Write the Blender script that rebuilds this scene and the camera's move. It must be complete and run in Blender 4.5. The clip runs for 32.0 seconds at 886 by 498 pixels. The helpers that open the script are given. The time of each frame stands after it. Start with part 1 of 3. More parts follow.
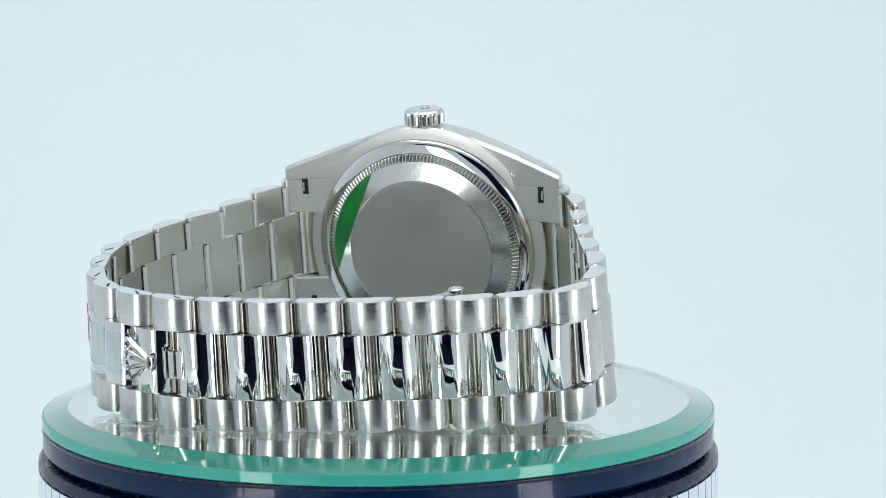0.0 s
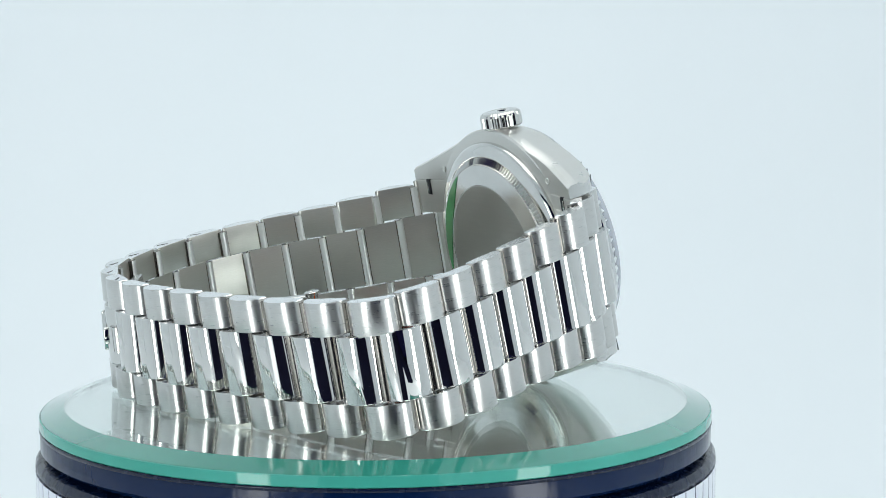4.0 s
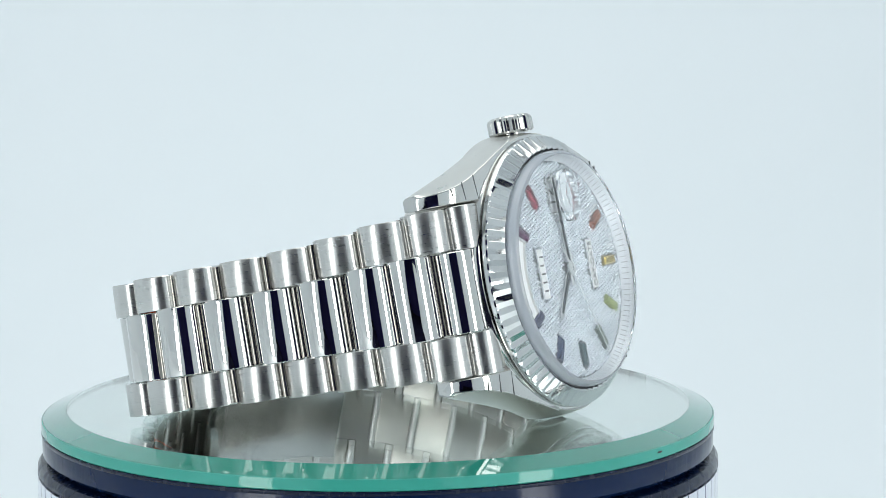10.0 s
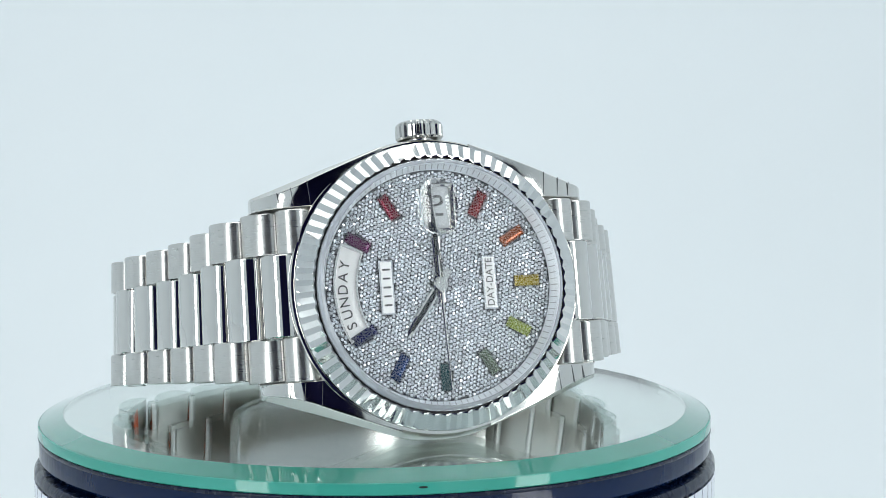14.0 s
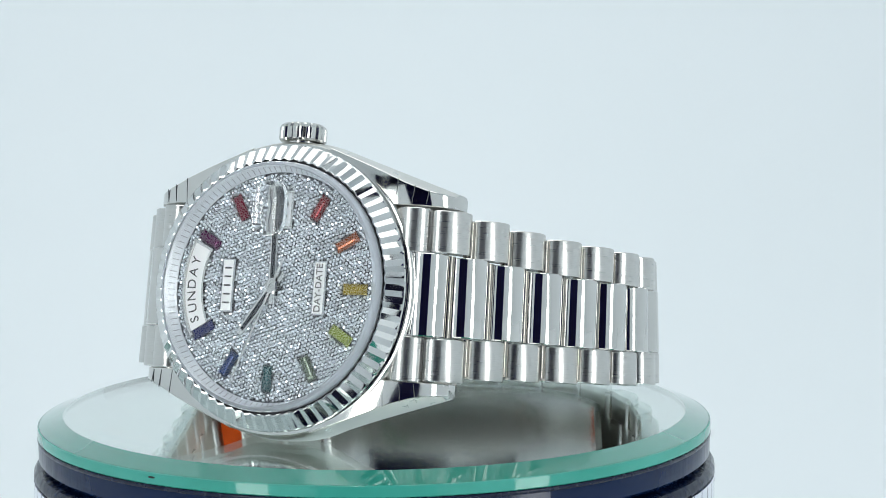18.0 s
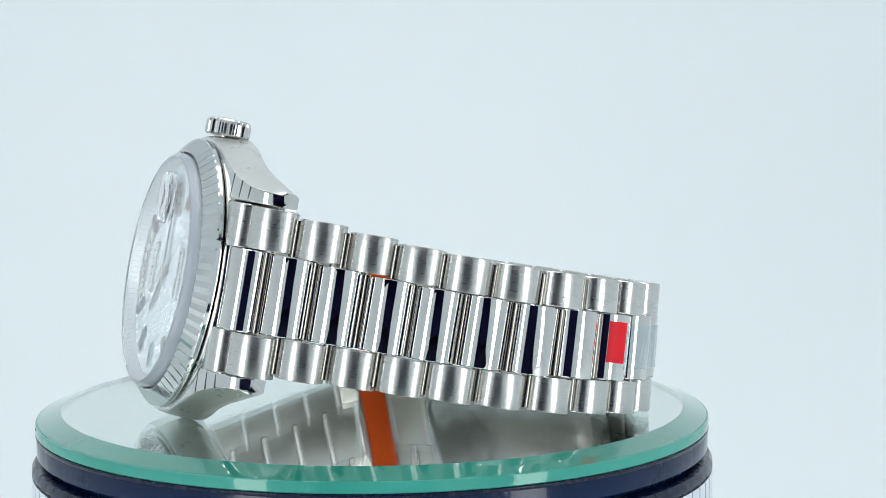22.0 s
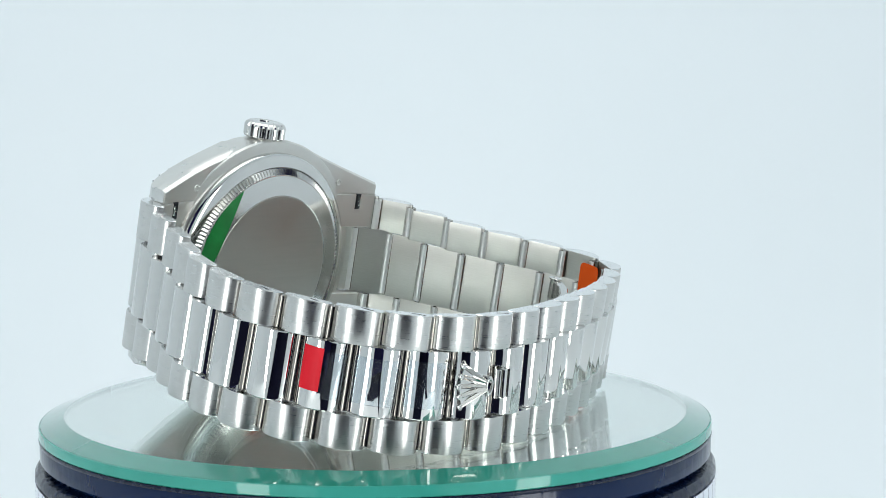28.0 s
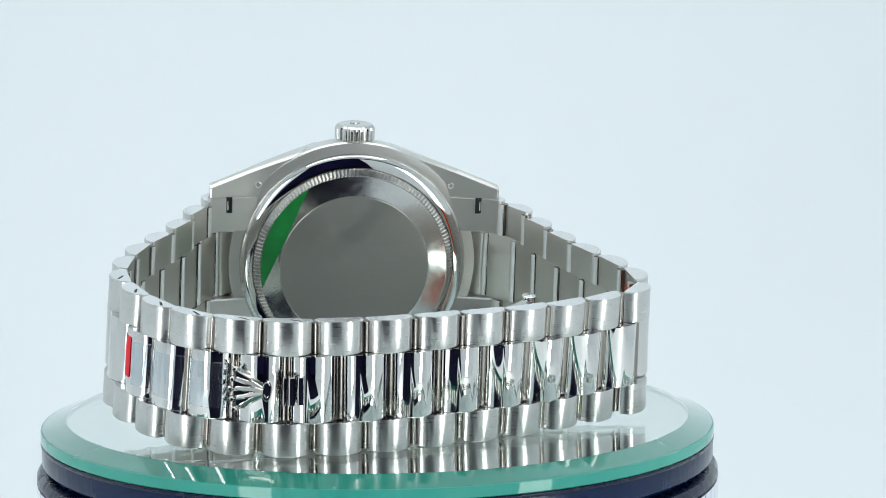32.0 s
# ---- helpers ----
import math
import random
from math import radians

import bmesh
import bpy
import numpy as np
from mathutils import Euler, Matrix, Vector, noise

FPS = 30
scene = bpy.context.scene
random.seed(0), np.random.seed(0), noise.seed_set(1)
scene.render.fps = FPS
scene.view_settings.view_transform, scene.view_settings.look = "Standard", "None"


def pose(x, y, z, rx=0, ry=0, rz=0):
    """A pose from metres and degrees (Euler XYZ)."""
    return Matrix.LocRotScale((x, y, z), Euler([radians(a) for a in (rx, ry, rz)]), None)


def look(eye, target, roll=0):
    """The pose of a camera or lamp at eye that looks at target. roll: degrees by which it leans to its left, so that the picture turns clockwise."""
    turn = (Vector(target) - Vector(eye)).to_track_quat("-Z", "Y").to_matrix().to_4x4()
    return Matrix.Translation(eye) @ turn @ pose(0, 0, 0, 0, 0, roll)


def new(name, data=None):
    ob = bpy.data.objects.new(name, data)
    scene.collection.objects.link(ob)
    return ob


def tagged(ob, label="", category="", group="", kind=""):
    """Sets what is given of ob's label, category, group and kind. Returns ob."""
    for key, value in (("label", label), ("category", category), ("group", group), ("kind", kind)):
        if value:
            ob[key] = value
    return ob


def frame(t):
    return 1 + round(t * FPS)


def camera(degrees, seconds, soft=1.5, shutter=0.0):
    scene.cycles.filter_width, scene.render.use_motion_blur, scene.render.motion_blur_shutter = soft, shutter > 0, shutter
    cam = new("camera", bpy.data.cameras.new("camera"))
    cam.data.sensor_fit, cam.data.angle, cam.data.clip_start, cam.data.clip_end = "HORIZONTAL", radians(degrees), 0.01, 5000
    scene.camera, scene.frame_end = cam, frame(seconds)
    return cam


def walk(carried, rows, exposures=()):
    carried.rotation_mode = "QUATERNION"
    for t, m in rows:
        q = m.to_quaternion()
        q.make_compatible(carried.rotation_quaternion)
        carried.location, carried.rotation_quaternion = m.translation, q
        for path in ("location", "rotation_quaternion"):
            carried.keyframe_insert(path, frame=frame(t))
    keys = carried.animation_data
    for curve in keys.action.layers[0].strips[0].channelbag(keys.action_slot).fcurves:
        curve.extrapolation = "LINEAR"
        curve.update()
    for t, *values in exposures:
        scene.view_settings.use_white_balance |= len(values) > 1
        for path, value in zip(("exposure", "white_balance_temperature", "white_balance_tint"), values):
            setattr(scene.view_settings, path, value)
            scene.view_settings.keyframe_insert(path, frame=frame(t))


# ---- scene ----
# The camera stands on a tripod; only a slight drift of its aim (seconds, pitch, yaw).
cam = camera(29.04, 32.0, soft=0.6)
AIM = [
    (0.0, -5.063, -2.144), (0.5, -5.080, -2.145), (1.0, -5.096, -2.165), (1.5, -5.116, -2.192), (2.0, -5.096, -2.191), (2.5, -5.056, -2.199),
    (3.0, -5.021, -2.210), (3.5, -5.026, -2.229), (4.0, -5.011, -2.237), (4.5, -4.995, -2.244), (5.0, -4.980, -2.251), (5.5, -4.965, -2.258),
    (6.0, -4.937, -2.237), (6.5, -4.908, -2.218), (7.0, -4.895, -2.198), (7.5, -4.922, -2.197), (8.0, -4.956, -2.185), (8.5, -4.972, -2.173),
    (9.0, -4.974, -2.169), (9.5, -4.966, -2.165), (10.0, -4.899, -2.158), (10.5, -4.847, -2.172), (11.0, -4.816, -2.205), (11.5, -4.857, -2.225),
    (12.0, -4.867, -2.250), (12.5, -4.845, -2.254), (13.0, -4.817, -2.240), (13.5, -4.780, -2.257), (14.0, -4.762, -2.271), (14.5, -4.757, -2.260),
    (15.0, -4.755, -2.258), (15.5, -4.754, -2.255), (16.0, -4.752, -2.253), (16.5, -4.750, -2.251), (17.0, -4.719, -2.260), (17.5, -4.707, -2.260),
    (18.0, -4.689, -2.279), (18.5, -4.743, -2.281), (19.0, -4.768, -2.290), (19.5, -4.749, -2.289), (20.0, -4.736, -2.291), (20.5, -4.726, -2.304),
    (21.0, -4.741, -2.314), (21.5, -4.799, -2.343), (22.0, -4.826, -2.347), (22.5, -4.789, -2.315), (23.0, -4.773, -2.286), (23.5, -4.758, -2.278),
    (24.0, -4.758, -2.262), (24.5, -4.761, -2.249), (25.0, -4.787, -2.236), (25.5, -4.783, -2.212), (26.0, -4.755, -2.219), (26.5, -4.726, -2.227),
    (27.0, -4.698, -2.234), (27.5, -4.669, -2.241), (28.0, -4.678, -2.244), (28.5, -4.706, -2.223), (29.0, -4.665, -2.236), (29.5, -4.628, -2.199),
    (30.0, -4.619, -2.166), (30.5, -4.611, -2.160), (31.0, -4.606, -2.181), (31.5, -4.574, -2.186), (32.0, -4.568, -2.175)]
walk(cam, [(t, pose(0, -0.2346, 0.04289, 90 + p - 0.55, 0, y) @ pose(0, 0, 0, 0, 0, -0.23)) for t, p, y in AIM],
     exposures=[(0, 0.18), (3, 0.18), (6, 0.18), (9, 0.15), (11, 0.13), (12.5, 0.12), (13, 0.03), (13.6, 0.03), (14, 0.12), (16, 0.06), (17, 0.03), (18, 0.12), (20, 0.15), (24, 0.13), (28, 0.18), (32, 0.19)])

# The turntable runs evenly: degrees a second about the vertical axis.
TURN_RATE = -10.35

# ---- light ----
# mirror on mirror: let reflections go on a little longer
scene.cycles.max_bounces, scene.cycles.glossy_bounces, scene.cycles.transmission_bounces = 20, 12, 14
world = bpy.data.worlds.new("studio")
scene.world = world
world.use_nodes = True
world.node_tree.nodes["Background"].inputs[0].default_value = (0.6, 0.68, 0.75, 1)
world.node_tree.nodes["Background"].inputs[1].default_value = 0.02


def area(name, eye, target, sx, sy, power, colour):
    data = bpy.data.lights.new(name, "AREA")
    data.shape, data.size, data.size_y, data.energy, data.color = "RECTANGLE", sx, sy, power, colour
    ob = new(name, data)
    ob.matrix_world = look(eye, target)
    return ob


area("lamp_ceiling", (0, 0.02, 0.44), (0, 0, 0), 0.43, 0.38, 0.47, (0.95, 1.0, 0.98))
SOFTBOXES = [(0.137, -0.140, 0.032, 36), (-0.1127, -0.162, 0.032, 33)]
for eye in SOFTBOXES:
    area("lamp_softbox", eye[:3], (0, -0.02, eye[2]), eye[3] * 0.001, 0.176, 0.0027 * eye[3], (0.96, 1.0, 0.985))


# ---- materials ----
def material(name, colour, rough=0.5, metal=0.0, **more):
    m = bpy.data.materials.new(name)
    m.use_nodes = True
    b = m.node_tree.nodes["Principled BSDF"]
    b.inputs["Base Color"].default_value = (*colour, 1)
    b.inputs["Roughness"].default_value = rough
    b.inputs["Metallic"].default_value = metal
    for key, value in more.items():
        b.inputs[key.replace("_", " ")].default_value = value
    return m


def nodes_of(m):
    t = m.node_tree
    return t.nodes, t.links, t.nodes["Principled BSDF"]


def grain(m, scale, stretch, bump=0.1, distance=0.00002, rough=None, tint=None, detail=3.0, smudge=None):
    """Noise in object space, stretched along an axis: fine relief, and optionally roughness and colour."""
    n, l, b = nodes_of(m)
    co = n.new("ShaderNodeTexCoord")
    mp = n.new("ShaderNodeMapping")
    mp.inputs["Scale"].default_value = stretch
    tx = n.new("ShaderNodeTexNoise")
    tx.inputs["Scale"].default_value, tx.inputs["Detail"].default_value = scale, detail
    l.new(co.outputs["Object"], mp.inputs["Vector"])
    l.new(mp.outputs["Vector"], tx.inputs["Vector"])
    if bump:
        bp = n.new("ShaderNodeBump")
        bp.inputs["Strength"].default_value, bp.inputs["Distance"].default_value = bump, distance
        l.new(tx.outputs["Fac"], bp.inputs["Height"])
        l.new(bp.outputs["Normal"], b.inputs["Normal"])
    if rough:
        mr = n.new("ShaderNodeMapRange")
        mr.inputs["To Min"].default_value, mr.inputs["To Max"].default_value = rough
        mr.inputs["From Min"].default_value, mr.inputs["From Max"].default_value = 0.3, 0.7
        src = tx.outputs["Fac"]
        if smudge:
            t2 = n.new("ShaderNodeTexNoise")
            t2.inputs["Scale"].default_value, t2.inputs["Detail"].default_value = smudge, 4.0
            l.new(co.outputs["Object"], t2.inputs["Vector"])
            ad = n.new("ShaderNodeMath")
            ad.operation = "MULTIPLY"
            l.new(src, ad.inputs[0])
            l.new(t2.outputs["Fac"], ad.inputs[1])
            mu = n.new("ShaderNodeMath")
            mu.operation = "MULTIPLY"
            mu.inputs[1].default_value = 2.0
            l.new(ad.outputs[0], mu.inputs[0])
            src = mu.outputs[0]
        l.new(src, mr.inputs["Value"])
        l.new(mr.outputs["Result"], b.inputs["Roughness"])
    if tint:
        rp = n.new("ShaderNodeMix")
        rp.data_type = "RGBA"
        rp.inputs[6].default_value, rp.inputs[7].default_value = (*tint[0], 1), (*tint[1], 1)
        l.new(tx.outputs["Fac"], rp.inputs[0])
        l.new(rp.outputs[2], b.inputs["Base Color"])
    return m


GOLD = (0.68, 0.67, 0.65)
polished = grain(material("polished_white_gold", GOLD, 0.03, 1.0), 900, (1, 1, 1), 0.0, rough=(0.015, 0.05), smudge=150)


def along(m, axis, amount=0.8):
    """Brushing that runs round the given local axis: gleams spread along that axis and stay narrow across it."""
    n, l, b = nodes_of(m)
    tg = n.new("ShaderNodeTangent")
    tg.direction_type, tg.axis = "RADIAL", axis
    b.inputs["Anisotropic"].default_value, b.inputs["Anisotropic Rotation"].default_value = amount, 0.25
    l.new(tg.outputs["Tangent"], b.inputs["Tangent"])
    return m


brushed = along(grain(material("brushed_white_gold", (0.64, 0.63, 0.61), 0.3, 1.0), 9000, (0.05, 1, 0.05), 0.06, 0.00002,
                rough=(0.26, 0.36), tint=((0.58, 0.57, 0.55), (0.70, 0.69, 0.67))), "Y")
end_satin = grain(material("satin_link_end", (0.80, 0.80, 0.80), 0.2, 1.0), 900, (1, 1, 1), 0.0, rough=(0.14, 0.28))
bezel_gold = grain(material("fluted_white_gold", (0.70, 0.70, 0.695), 0.08, 1.0), 900, (1, 1, 1), 0.0, rough=(0.05, 0.12))
case_gold = grain(material("worn_polished_gold", GOLD, 0.08, 1.0), 900, (1, 1, 1), 0.0, rough=(0.05, 0.12), smudge=150)
flank = grain(material("filmed_case_flank", (0.70, 0.69, 0.66), 0.34, 0.95), 500, (1, 1, 1), 0.0, rough=(0.27, 0.36))
satin = grain(material("satin_white_gold", (0.68, 0.67, 0.64), 0.4, 0.95), 6000, (0.05, 1, 0.05), 0.05, 0.00002, rough=(0.32, 0.42))
brushed_back = grain(material("brushed_case_back", (0.48, 0.465, 0.44), 0.36, 1.0), 2400, (0.06, 1, 1), 0.2, 0.00002, rough=(0.3, 0.45), smudge=90)
pave_metal = material("pave_setting", (0.02, 0.022, 0.03), 0.3, 0.6)
inner_brushed = along(grain(material("inner_brushed_gold", (0.66, 0.63, 0.58), 0.25, 1.0), 12000, (0.05, 1, 0.05), 0.0, rough=(0.3, 0.4), tint=((0.6, 0.585, 0.54), (0.74, 0.73, 0.69))), "Y", 0.15)
blade_steel = grain(material("polished_clasp_blade", (0.5, 0.5, 0.49), 0.16, 1.0), 900, (1, 1, 1), 0.0, rough=(0.1, 0.24), smudge=150)
plate_silver = material("plate_silver", (0.6, 0.61, 0.63), 0.25, 1.0)
ring_back = grain(material("satin_ring", (0.66, 0.65, 0.63), 0.14, 1.0), 900, (1, 1, 1), 0.0, rough=(0.10, 0.2))
diamond = material("diamond", (0.90, 0.95, 1.0), 0.05, 0.7)
hand_dark = material("dark_hand_face", (0.03, 0.032, 0.04), 0.12, 0.8)
flange_silver = grain(material("silver_flange", (0.76, 0.79, 0.83), 0.4, 0.75), 3000, (1, 1, 1), 0.1, 0.00004, rough=(0.36, 0.5))
flange_print = material("grey_engraving", (0.36, 0.37, 0.4), 0.4)
# Grey where the day disc is white: the date's shade is in the colour.
date_shaded = material("shaded_date_disc", (0.5, 0.53, 0.56), 0.4)
crystal_mat = material("sapphire_crystal", (1, 1, 1), 0.0, 0.0, Transmission_Weight=1.0, IOR=1.55)
lens_mat = material("sapphire_lens", (1, 1, 1), 0.0, 0.0, Transmission_Weight=1.0, IOR=1.55)
ink = material("black_print", (0.012, 0.012, 0.016), 0.4)
disc_white = material("white_date_disc", (0.78, 0.79, 0.80), 0.45)
# Near-black for joints and chips, and for painted shade in gaps and slots.
dark_gap = material("dark_joint", (0.015, 0.016, 0.02), 0.5, 0.3)
film_cut = material("film_cut_edge", (0.06, 0.065, 0.075), 0.4)
film_mat = material("clear_protective_film", (0.93, 0.97, 1.0), 0.0, 0.0, Transmission_Weight=0.99, IOR=1.06)
gasket_white = material("frosted_crystal_edge", (0.80, 0.84, 0.90), 0.2, 0.0, Transmission_Weight=0.65)
red_tape = grain(material("red_tape", (0.75, 0.012, 0.025), 0.45, Specular_IOR_Level=0.2), 400, (1, 1, 1), 0.1, 0.00003, tint=((0.68, 0.006, 0.018), (0.80, 0.014, 0.03)))
orange_tape = grain(material("orange_tape", (0.95, 0.12, 0.01), 0.5, Specular_IOR_Level=0.2), 400, (1, 1, 1), 0.1, 0.00003, tint=((0.92, 0.09, 0.005), (1.0, 0.14, 0.012)))
green_film = grain(material("green_sticker", (0.008, 0.24, 0.055), 0.28, Coat_Weight=0.3), 320, (1, 1, 1), 0.2, 0.00006, tint=((0.0, 0.09, 0.012), (0.01, 0.32, 0.06)))
# Link pins: outer colour carries the gap's shade, underside colour the inner brightness.
pin_shaded = material("link_pin_shade", (0.28, 0.26, 0.235), 0.2, 1.0)
pin_lit = material("link_pin_lit", (0.92, 0.92, 0.91), 0.35, 0.8)
# Tent fabric glows by itself, in place of lamps shining through from outside.
tent = grain(material("glowing_tent_fabric", (0.82, 0.85, 0.87), 0.9), 9, (1, 1, 1), 0.0, tint=((0.80, 0.84, 0.86), (0.84, 0.87, 0.89)))
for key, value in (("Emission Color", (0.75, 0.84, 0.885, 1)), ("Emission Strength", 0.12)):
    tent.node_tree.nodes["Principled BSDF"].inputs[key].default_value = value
room = grain(material("dark_room_wall", (0.005, 0.007, 0.04), 0.8, Specular_IOR_Level=0.2), 5, (1, 1, 1), 0.0, tint=((0.0014, 0.0012, 0.014), (0.0028, 0.0025, 0.026)))
brown_wall = grain(material("brown_room_wall", (0.10, 0.075, 0.055), 0.7), 5, (1, 1, 1), 0.0, tint=((0.07, 0.05, 0.035), (0.14, 0.10, 0.075)))
room_wall = grain(material("navy_room_wall", (0.03, 0.045, 0.21), 0.7), 5, (1, 1, 1), 0.0, tint=((0.018, 0.016, 0.13), (0.03, 0.027, 0.2)))
diffuser = material("lamp_diffuser", (0.9, 0.9, 0.9), 0.6)
for key, value in (("Emission Color", (1, 0.99, 0.98, 1)), ("Emission Strength", 0.5)):
    diffuser.node_tree.nodes["Principled BSDF"].inputs[key].default_value = value
black_plastic = grain(material("black_plastic", (0.015, 0.016, 0.02), 0.35), 300, (1, 1, 1), 0.1, 0.00005, rough=(0.25, 0.5))
silvering = grain(material("mirror_silvering", (0.81, 0.87, 0.85), 0.02, 1.0), 40, (1, 1, 1), 0.0, rough=(0.012, 0.05))
plate_glass = material("plate_glass", (0.985, 1.0, 0.992), 0.0, 0.0, Transmission_Weight=1.0, IOR=1.5)
glass_edge = grain(material("green_glass_edge", (0.03, 0.30, 0.21), 0.06, Coat_Weight=0.25, Specular_IOR_Level=0.3), 60, (1, 1, 1), 0.05, 0.0002,
                   tint=((0.022, 0.26, 0.20), (0.08, 0.41, 0.345)))
bevel_green = grain(material("green_glass_bevel", (0.015, 0.22, 0.14), 0.04, Coat_Weight=0.9, Specular_IOR_Level=0.5), 38, (1, 1, 1), 0.04, 0.0002,
                    tint=((0.006, 0.165, 0.118), (0.06, 0.36, 0.285)))
navy_edge = grain(material("navy_backing", (0.002, 0.012, 0.05), 0.12, Specular_IOR_Level=0.3), 260, (1, 1, 0.25), 0.3, 0.0004, rough=(0.06, 0.22))
black_rim = grain(material("black_foam_rim", (0.002, 0.007, 0.028), 0.25, Specular_IOR_Level=0.3), 700, (1, 1, 0.5), 0.35, 0.0002, rough=(0.12, 0.35))
mirror_strip_mat = grain(material("mirror_strip", (0.86, 0.86, 0.92), 0.08, 1.0), 90, (1, 1, 0.2), 0.0, rough=(0.05, 0.16))

MM = 0.001


# ---- builders ----
def part(name, bm, mat, parent=None, label="", smooth=35, under=None, ends=None):
    """Link a bmesh as one mesh object under a thing or part. under: a second material for faces that look down (local -z)."""
    me = bpy.data.meshes.new(name)
    bmesh.ops.recalc_face_normals(bm, faces=bm.faces)
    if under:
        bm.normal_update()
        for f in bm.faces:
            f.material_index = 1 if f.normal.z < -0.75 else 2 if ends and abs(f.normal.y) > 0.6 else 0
    bm.to_mesh(me)
    bm.free()
    me.materials.append(mat)
    if under:
        me.materials.append(under)
    if ends:
        me.materials.append(ends)
    if smooth:
        me.polygons.foreach_set("use_smooth", [True] * len(me.polygons))
        me.set_sharp_from_angle(angle=radians(smooth))
    ob = new(name, me)
    if parent:
        ob.parent = parent
    if label:
        ob["label"] = label
    return ob


def loft(bm, rings, close=True, caps=True):
    """Quads between rings of equal length; each ring is a closed loop of points in millimetres."""
    vs = [[bm.verts.new([c * MM for c in p]) for p in ring] for ring in rings]
    k = len(vs[0])
    for a, b in zip(vs, vs[1:]):
        for i in range(k if close else k - 1):
            j = (i + 1) % k
            bm.faces.new((a[i], a[j], b[j], b[i]))
    if caps:
        bm.faces.new(vs[0][::-1])
        bm.faces.new(vs[-1])
    return vs


def lathe(bm, profile, seg=96, caps=True, centre=(0, 0), axis=2):
    """Turn (radius, height) pairs round the local z axis (axis=2) or the local y axis (axis=1)."""
    rings = []
    for r, h in profile:
        ring = []
        for i in range(seg):
            a = 2 * math.pi * i / seg
            x, y = centre[0] + r * math.cos(a), centre[1] + r * math.sin(a)
            ring.append((x, y, h) if axis == 2 else (x, h, y))
        rings.append(ring)
    return loft(bm, rings, True, caps)


def box(bm, x0, x1, y0, y1, z0, z1, bev=0.0):
    rings = []
    steps = [(z0, bev), (z0 + bev, 0), (z1 - bev, 0), (z1, bev)] if bev else [(z0, 0), (z1, 0)]
    for z, b in steps:
        rings.append([(x0 + b, y0 + b, z), (x1 - b, y0 + b, z), (x1 - b, y1 - b, z), (x0 + b, y1 - b, z)])
    return loft(bm, rings)


def thing(name, label, category, group="", kind=""):
    return tagged(new(name), label, category, group, kind)


# ---- the light tent and the dark room behind the camera ----
def slab(name, x0, x1, y0, y1, z0, z1, mat, label, category):
    bm = bmesh.new()
    box(bm, x0 * 1000, x1 * 1000, y0 * 1000, y1 * 1000, z0 * 1000, z1 * 1000)
    return tagged(part(name, bm, mat, smooth=0), label, category, kind="structure")


